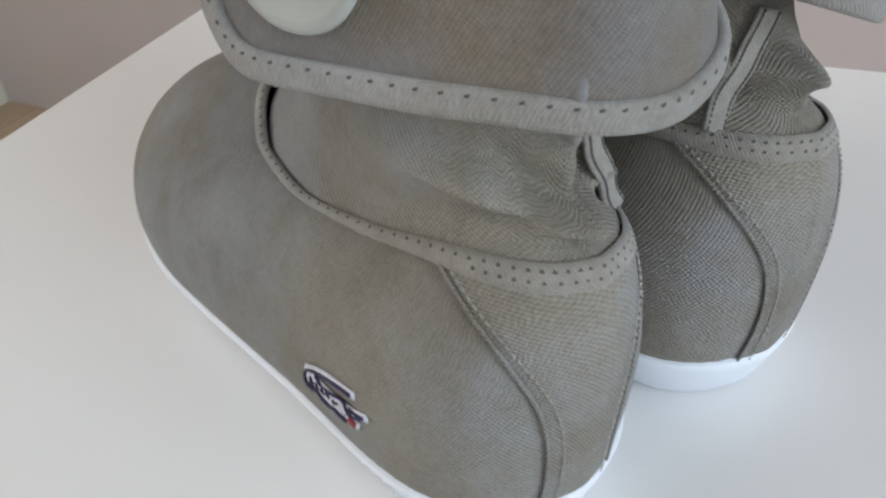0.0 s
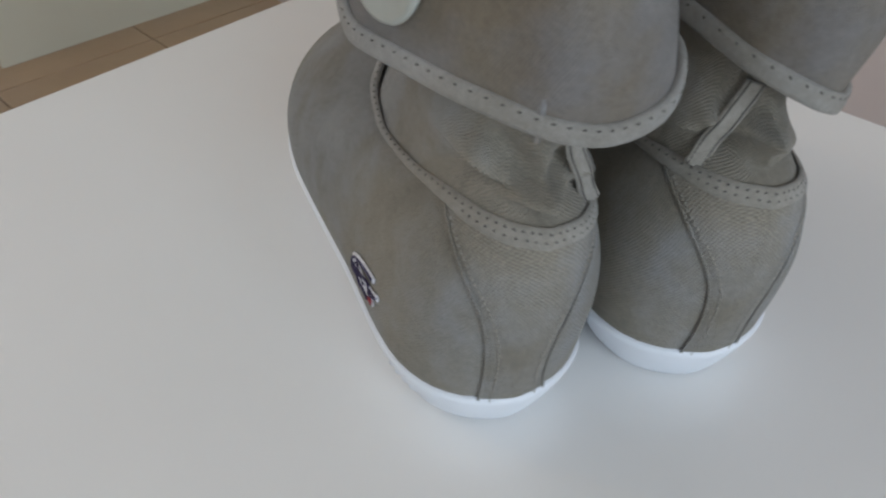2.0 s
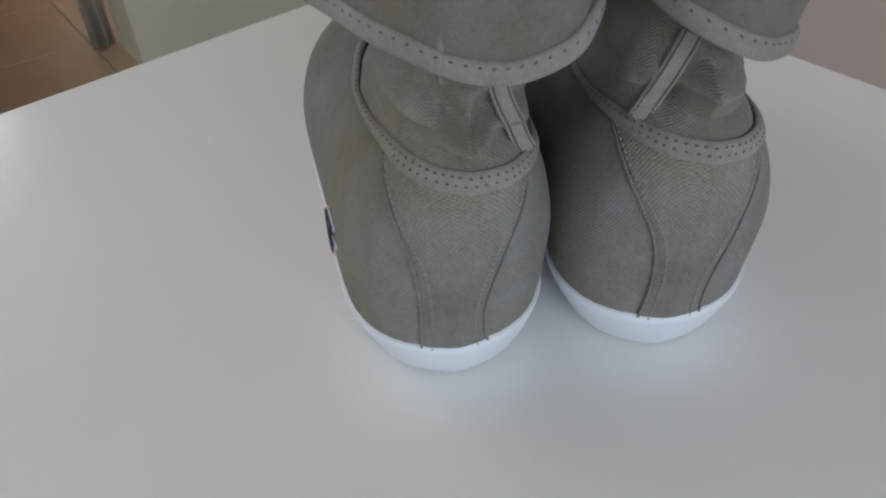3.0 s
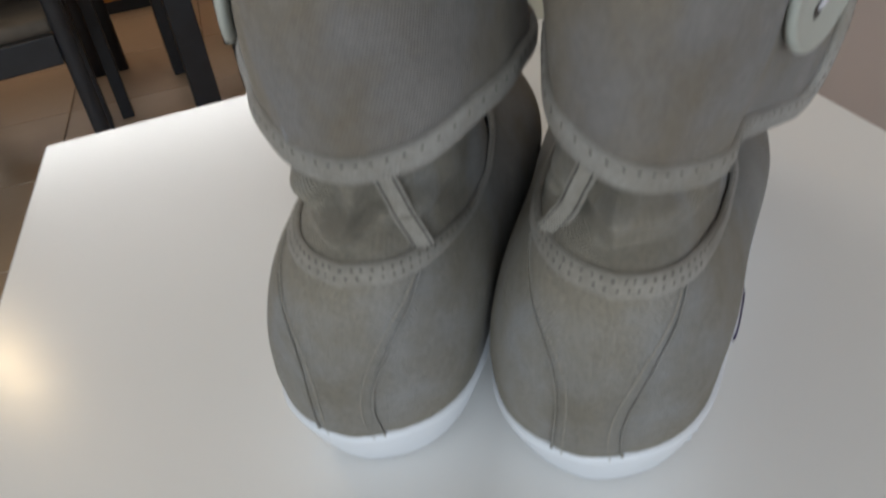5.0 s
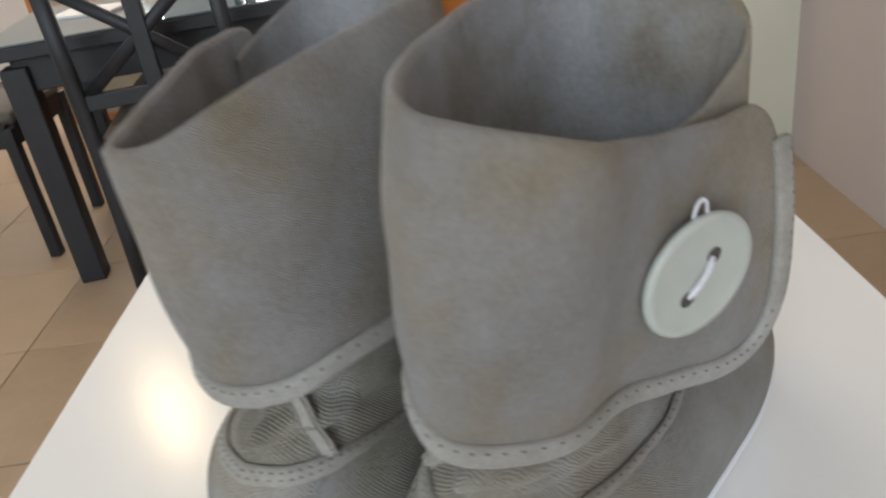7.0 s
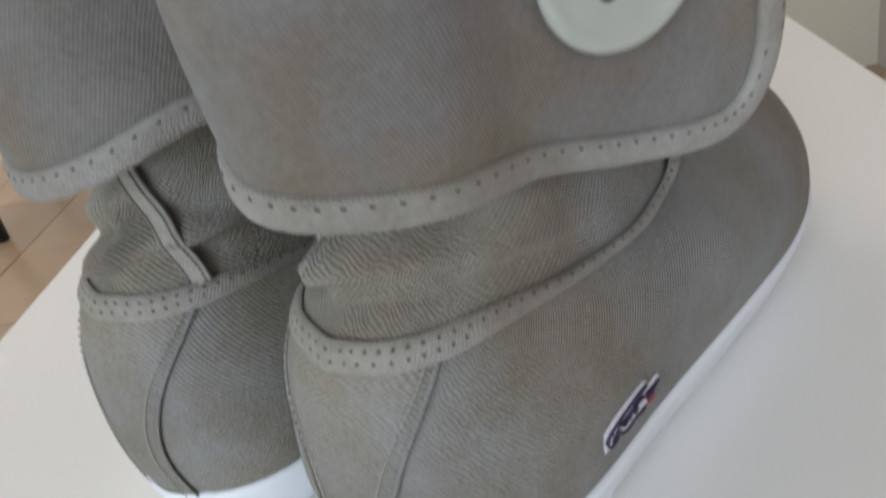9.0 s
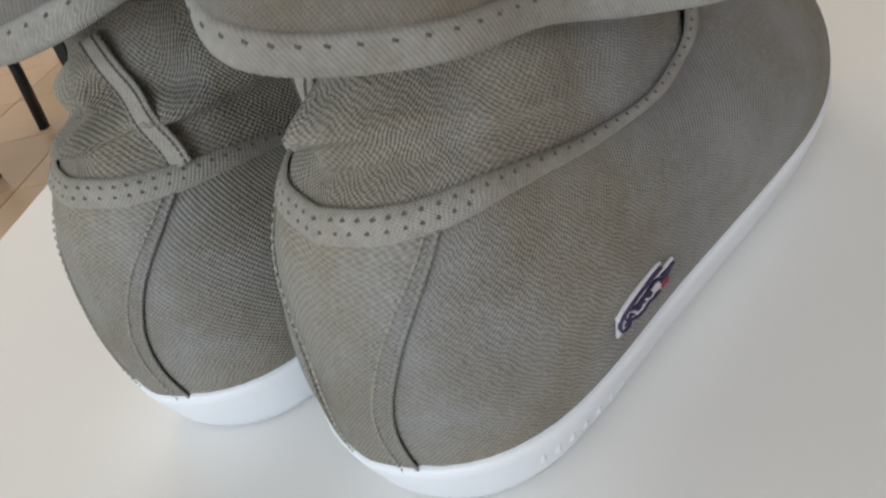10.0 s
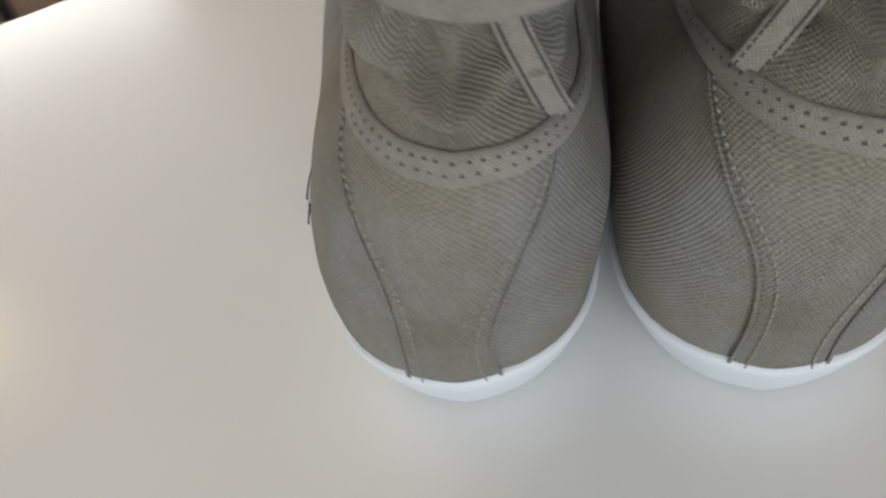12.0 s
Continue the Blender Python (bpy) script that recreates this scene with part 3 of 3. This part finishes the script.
    hx = Vector((math.cos(ang), math.sin(ang), 0))
    # flat discs, not cut through: the holes' inner shade is their dark colour
    for sg in (-1, 1):
        bm = bmesh.new()
        c = hx * (0.0078 * sg)
        k = 20
        r0 = [bm.verts.new(BM @ (c + Vector((0.0029 * math.cos(2 * math.pi * i / k), 0.0029 * math.sin(2 * math.pi * i / k), 0.0035)))) for i in range(k)]
        r1 = [bm.verts.new(BM @ (c + Vector((0.0021 * math.cos(2 * math.pi * i / k), 0.0021 * math.sin(2 * math.pi * i / k), 0.0034)))) for i in range(k)]
        for i in range(k):
            bm.faces.new((r0[i], r0[(i + 1) % k], r1[(i + 1) % k], r1[i]))
        bm.faces.new(r1)
        part("button_hole", bm, M_HOLE, btn, "flat button hole, its inner shade painted dark")
    tp = [tuple(BM @ (hx * (0.0074 * f) + Vector((0, 0, 0.0033 + 0.0014 * (1 - f * f))))) for f in (-1, -.7, -.3, 0, .3, .7, 1)]
    part("button_thread", sweep(tp, [o2] * 7, 0.0022, 0.0014), M_PATCH, btn, "white sewing thread")
    lp = [tuple(BM @ Vector((-0.002 + 0.0026 * math.cos(x), 0.0205 + 0.0058 * math.sin(x), 0.001))) for x in np.linspace(-0.1, math.pi + 0.1, 13)]
    part("button_loop", sweep(lp, [o2] * 13, 0.0011, 0.0011, n=6), M_PATCH, root, "thin white thread loop")

    # embroidered badge, reduced to plain strokes; x runs 0 to 1 from tail to head, y in millimetres up the upper
    col0, col1, t0, bs = cuff_keys["badge"]

    def badge_pt(x, y, h):
        i, t = col0 + (col1 - col0) * x, t0 + y * 0.0118 * bs
        return tip(upper_point(i, t) + upper_normal(i, t) * h)

    def stroke(name, path, w, h, material, parent, label=""):
        pts, ups = [], []
        k = 16
        for j in range(k + 1):
            x = curve_at([(u, q[0]) for u, q in zip(np.linspace(0, 1, len(path)), path)], j / k)
            y = curve_at([(u, q[1]) for u, q in zip(np.linspace(0, 1, len(path)), path)], j / k)
            pts.append(tuple(badge_pt(x, y, h)))
            ups.append((badge_pt(x, y, h + 0.001) - badge_pt(x, y, h)).normalized())
        return part(name, sweep(pts, ups, w * bs, 0.0012, n=8), material, parent, label)

    badge = stroke("badge", [(0.02, 0.6), (0.2, 0.2), (0.42, -0.4), (0.62, -0.4)], 0.0088, 0.0006, M_PATCH, root, "white embroidered badge with navy strokes")
    for path, w in (([(0.5, -0.4), (0.7, 0.6), (0.84, 0.6)], 0.0066), ([(0.75, 1.2), (0.9, 2.2), (1.0, 3.0)], 0.0036), ([(0.7, -1.2), (0.8, -2.0), (0.88, -2.4)], 0.0040), ([(0.03, 3.0), (0.2, 5.2), (0.45, 6.6), (0.8, 7.2)], 0.0036)):
        stroke("badge_ground", path, w, 0.0006, M_PATCH, badge)
    for path, w in (([(0.02, 0.4), (0.06, 3.2), (0.22, 5.2), (0.46, 6.5), (0.77, 7.1)], 0.0016), ([(0.5, 6.6), (0.64, 7.0), (0.77, 7.2)], 0.0022),
                    ([(0.20, 4.0), (0.30, 2.2), (0.46, 2.2), (0.62, 3.4), (0.72, 2.8)], 0.0011), ([(0.02, 0.4), (0.06, -2.2), (0.16, -2.9)], 0.0012),
                    ([(0.16, -2.9), (0.22, -1.6), (0.28, -2.4), (0.36, -3.3), (0.44, -3.4)], 0.0012), ([(0.44, -3.4), (0.52, -2.6), (0.62, -3.3), (0.72, -3.2)], 0.0013),
                    ([(0.12, 2.0), (0.16, 0.0), (0.22, 1.2), (0.26, -0.4)], 0.0010), ([(0.30, 0.8), (0.36, 0.0), (0.40, 1.0), (0.45, 0.2)], 0.0012),
                    ([(0.50, 0.8), (0.54, 0.0), (0.58, 0.9)], 0.0012), ([(0.10, -0.8), (0.16, -0.8), (0.20, -1.4)], 0.0009),
                    ([(0.70, 2.6), (0.74, 1.0), (0.80, 1.4), (0.76, 2.8)], 0.0010), ([(0.78, 2.4), (0.88, 2.4), (0.98, 2.9)], 0.0014), ([(0.74, 0.2), (0.84, 0.6), (0.95, 2.2)], 0.0012)):
        stroke("badge_stroke", path, 0.72 * w, 0.0014, M_NAVY, badge, "navy stroke")
    stroke("badge_fleck", [(0.76, -1.4), (0.86, -1.8)], 0.0028, 0.0014, M_RED, badge, "dark red fleck")
    return root


# the cuff's winding from the flap's edge round the back: (out, along, height) at the hem, then at the rim
WIND_R = [(.064, .117, .126, .050, .112, .221), (.053, .097, .127, .041, .087, .223), (.038, .073, .131, .032, .060, .227), (.026, .046, .139, .026, .033, .234),
          (.020, .020, .143, .021, .010, .242), (.002, .000, .147, -.002, -.006, .248), (-.014, -.004, .152, -.020, -.004, .249), (-.029, .014, .157, -.036, .020, .248),
          (-.037, .050, .160, -.044, .055, .249), (-.037, .090, .160, -.044, .095, .251), (-.026, .122, .160, -.032, .125, .252), (.000, .135, .158, -.004, .138, .253),
          (.030, .128, .155, .030, .132, .250), (.040, .113, .150, .040, .114, .238), (.036, .092, .146, .034, .093, .226), (.028, .070, .146, .027, .066, .222)]
WIND_L = [(.060, .090, .152, .0475, .096, .243), (.056, .066, .152, .046, .060, .243), (.042, .042, .152, .036, .032, .241), (.026, .018, .153, .028, .008, .238),
          (.008, -.001, .152, .020, -.009, .235), (-.010, -.006, .153, .008, -.004, .236), (-.028, .000, .159, -.004, .012, .243), (-.042, .020, .166, -.012, .035, .248),
          (-.048, .055, .164, -.020, .062, .253), (-.048, .095, .158, -.027, .095, .258), (-.038, .125, .158, -.025, .118, .261), (-.010, .140, .158, -.008, .136, .261),
          (.020, .135, .155, .016, .138, .259), (.042, .115, .152, .036, .124, .251), (.047, .090, .150, .043, .100, .240), (.044, .065, .150, .041, .075, .234)]
RIGHT_SAG = ((30, .1195, -.003, 40, .0062, .0080), (14, .1120, .001, 34, .0055, .0038), (-40, .118, .004, 24, .0050, .0065))
RIGHT_TONGUES = ((4, .124, 9, .0050, .014), (42, .130, 16, -.0075, .012), (-22, .121, 10, -.0080, .011))
LEFT_SAG = ((30, .1180, .006, 40, .0080, .0070), (8, .1125, -.002, 28, .0055, .0040), (-42, .1185, -.003, 26, .0070, .0065))
LEFT_TONGUES = ((2, .124, 9, .0050, .013), (-18, .120, 10, -.0095, .011), (26, .128, 13, -.0070, .009))
RIGHT = dict(sag=RIGHT_SAG, tongues=RIGHT_TONGUES, seam_lat=(3.2, 9.95, 2.3), seam_med=(-2.8, -15.6, 2.6), tape=(10.5, 3.6), turn=4, wind=WIND_R, button=(2.02, .55, 58), face=0.2, lift=0.004, badge=(13.1, 17.2, .235, 0.95))
LEFT = dict(sag=LEFT_SAG, tongues=LEFT_TONGUES, seam_lat=(3.3, 15.6, 2.6), seam_med=(-3.0, -10.7, 2.3), tape=(10.5, 3.6), turn=0, wind=WIND_L, button=(1.28, .36, 58), face=-0.08, lift=-0.0016, badge=(16.3, 11.9, .235, 0.9))
b_left = boot(pose(.4200, .1773, TOP, 0, 0, 61), -1, 7.5, dict(cx=-0.001, rx=0.030), LEFT)
tagged(b_left, "sand canvas boot, its folded cuff pinched narrow at the back")
b_right = boot(pose(.4638, .2573, TOP, 0, 0, 56), 1, 7.5, dict(cx=-0.008, rx=0.025), RIGHT)
tagged(b_right, "sand canvas boot with wide open folded cuff")


# ---- dining corner ----
DM = Matrix.Translation((-1.45, -0.80, 0)) @ Matrix.Rotation(radians(8.5), 4, "Z")


def dining_chair(m, seat_mat=M_SEAT, label="black-stained wooden dining chair with crossed back and brown-grey seat"):
    """back legs at x = 0, the seat reaching to x = -0.42; width along y"""
    root = tagged(new("dining_chair"), label, "chair", "chairs round the dining table")
    W, D = 0.385, 0.43
    for y in (0.0, W):
        pts = [(0.012, y, 0.0), (-0.005, y, 0.22), (-0.01, y, 0.44), (0.005, y, 0.66), (0.035, y, 0.92)]
        part("back_leg", sweep(pts, [(1, 0, 0)] * 5, 0.040, 0.034, n=12), M_BLACKWOOD, root)
        bm = bmesh.new()
        add_box(bm, -D - 0.018, y - 0.018, 0, -D + 0.018, y + 0.018, 0.43, bevel=0.003)
        part("front_leg", bm, M_BLACKWOOD, root, smooth=False)
    for nm, a in (("back_rail", (-0.022, 0.02, 0.37, 0.006, W - 0.02, 0.44)), ("front_rail", (-D - 0.012, 0.02, 0.37, -D + 0.012, W - 0.02, 0.44)),
                  ("side_rail", (-D, -0.012, 0.37, -0.01, 0.012, 0.44)), ("side_rail", (-D, W - 0.012, 0.37, -0.01, W + 0.012, 0.44))):
        part(nm, box(*a, bevel=0.003), M_BLACKWOOD, root, smooth=False)
    part("seat", box(-D - 0.02, 0.015, 0.435, -0.02, W - 0.015, 0.475, bevel=0.014), seat_mat, root, "padded seat")
    part("low_rail", box(-0.02, 0.0, 0.545, 0.008, W, 0.585, bevel=0.004), M_BLACKWOOD, root, smooth=False)
    part("top_rail", box(0.012, -0.01, 0.835, 0.042, W + 0.01, 0.925, bevel=0.006), M_BLACKWOOD, root, smooth=False)
    for a, b in (((0.0, 0.03, 0.585), (0.026, W - 0.03, 0.835)), ((0.0, W - 0.03, 0.585), (0.026, 0.03, 0.835))):
        part("cross_slat", sweep([a, tuple((Vector(a) + Vector(b)) / 2), b], [(1, 0, 0)] * 3, 0.032, 0.016, n=8), M_BLACKWOOD, root)
    part("middle_post", box(-0.004, W / 2 - 0.02, 0.585, 0.03, W / 2 + 0.02, 0.835, bevel=0.003), M_BLACKWOOD, root, smooth=False)
    root.matrix_world = m
    return root


chair = dining_chair(pose(-1.265, -0.60, 0, 0, 0, 9))
copy_thing(chair, pose(-2.258, -0.345, 0, 0, 0, 186))
copy_thing(chair, pose(-2.05, -1.45, 0, 0, 0, -90))
copy_thing(chair, pose(-2.30, 0.12, 0, 0, 0, 184))


def dining_table():
    root = tagged(new("dining_table"), "black-stained dining table with a dark glass top", "table")
    for x, y in ((-0.02, -0.02), (-0.02, 0.84), (-0.57, -0.02), (-0.57, 0.84)):
        part("leg", box(x - 0.035, y - 0.035, 0, x + 0.035, y + 0.035, 0.64, bevel=0.004), M_BLACKWOOD, root, smooth=False)
    for a in ((-0.57, -0.032, 0.57, -0.02, -0.008, 0.665), (-0.57, 0.828, 0.57, -0.02, 0.852, 0.665), (-0.032, -0.02, 0.57, -0.008, 0.84, 0.665), (-0.582, -0.02, 0.57, -0.558, 0.84, 0.665)):
        part("apron", box(*a, bevel=0.003), M_BLACKWOOD, root, smooth=False)
    part("tabletop", box(-0.64, -0.09, 0.665, 0.05, 0.91, 0.70, bevel=0.004), M_BLACKWOOD, root, smooth=False)
    part("glass_sheet", box(-0.635, -0.085, 0.701, 0.045, 0.905, 0.706, bevel=0.001), M_GLASS_TOP, root, "blue-grey reflecting glass sheet", smooth=False)
    root.matrix_world = DM


dining_table()


def resting(name, bm, material, label, cat, m, smooth=False):
    return tagged(finish(name, bm, material, smooth=smooth, m=m), label, cat)


resting("storage_box", box(-0.09, -0.11, 0, 0.09, 0.11, 0.09, bevel=0.004), M_PAPER, "white cardboard box on the dining table", "box", DM @ pose(-0.50, 0.42, 0.706, 0, 0, 8))
resting("booklet", box(-0.07, -0.10, 0, 0.07, 0.10, 0.008, bevel=0.002), M_PAPER, "thin white booklet lying on the dining table", "booklet", DM @ pose(-0.30, 0.14, 0.706, 0, 0, -20))


def sideboard():
    root = tagged(new("sideboard"), "orange-brown wooden sideboard with grey-beige door", "cabinet")
    part("body", box(-3.35, -1.45, 0.06, -2.95, 0.55, 0.82, bevel=0.006), M_ORANGE, root, smooth=False)
    part("plinth", box(-3.33, -1.43, 0, -2.99, 0.53, 0.06), M_BLACKWOOD, root, smooth=False)
    for y0, y1, mat, lb in ((-1.42, -0.92, M_GREYPANEL, "grey-beige door front"), (-0.88, -0.40, M_ORANGE, ""), (-0.36, 0.52, M_ORANGE, "")):
        d = part("door", box(-2.948, y0, 0.10, -2.93, y1, 0.78, bevel=0.003), mat, root, lb, smooth=False)
        part("knob", box(-2.93, y1 - 0.06, 0.54, -2.912, y1 - 0.04, 0.56, bevel=0.004), M_BLACKWOOD, d)


sideboard()


def draped(name, x, y0, y1, z0, z1, material, folds, label, cat):
    rows = []
    for r in range(9):
        z = z0 + (z1 - z0) * r / 8
        row = []
        for j in range(61):
            f = j / 60
            row.append((x + 0.022 * math.sin(f * folds * 2 * math.pi + 0.3 * math.sin(r)) * (1.1 - 0.4 * r / 8), y0 + (y1 - y0) * f, z))
        rows.append(row)
    bm = grid(rows)
    bmesh.ops.solidify(bm, geom=list(bm.faces), thickness=0.004)
    return tagged(finish(name, bm, material), label, cat)


draped("red_cloth", -2.45, 0.10, 0.30, 0.0, 0.95, M_REDCLOTH, 4, "red cloth hanging in folds down to the floor", "cloth")
draped("curtain", -1.92, 0.47, 0.54, 0.0, 2.6, M_PAPER, 2, "narrow white curtain gathered beside the wall end", "curtain")


def ceiling_lamp():
    root = tagged(new("ceiling_lamp"), "small round ceiling lamp giving warm light", "lamp")
    bm = bmesh.new()
    bmesh.ops.create_cone(bm, cap_ends=True, segments=32, radius1=0.09, radius2=0.05, depth=0.10, matrix=Matrix.Translation((-1.85, -0.94, CEIL - 0.05)))
    part("shade", bm, M_WHITE_PAINT, root)
    bm = bmesh.new()
    bmesh.ops.create_cone(bm, cap_ends=True, segments=12, radius1=0.008, radius2=0.008, depth=0.55, matrix=Matrix.Translation((-1.85, -0.94, CEIL - 0.35)))
    part("rod", bm, M_WHITE_PAINT, root)


ceiling_lamp()

# ---- floor tiles ----
def tile_mesh(s, h):
    bm = box(-s / 2, -s / 2, -0.012, s / 2, s / 2, h, bevel=0.0025)
    me = bpy.data.meshes.new("tile")
    bm.to_mesh(me)
    bm.free()
    me.materials.append(M_TILE)
    return me


TM = tile_mesh(0.4465, 0.0)
for ix in range(-9, 9):
    for iy in range(-6, 5):
        x, y = -0.640 + 0.225 + 0.45 * ix, -0.425 + 0.225 + 0.45 * iy
        if -4.4 < x < 3.1 and -2.9 < y < 1.3:
            ob = new("tile", TM)
            ob.parent = floor
            ob.location = (x, y, 0)
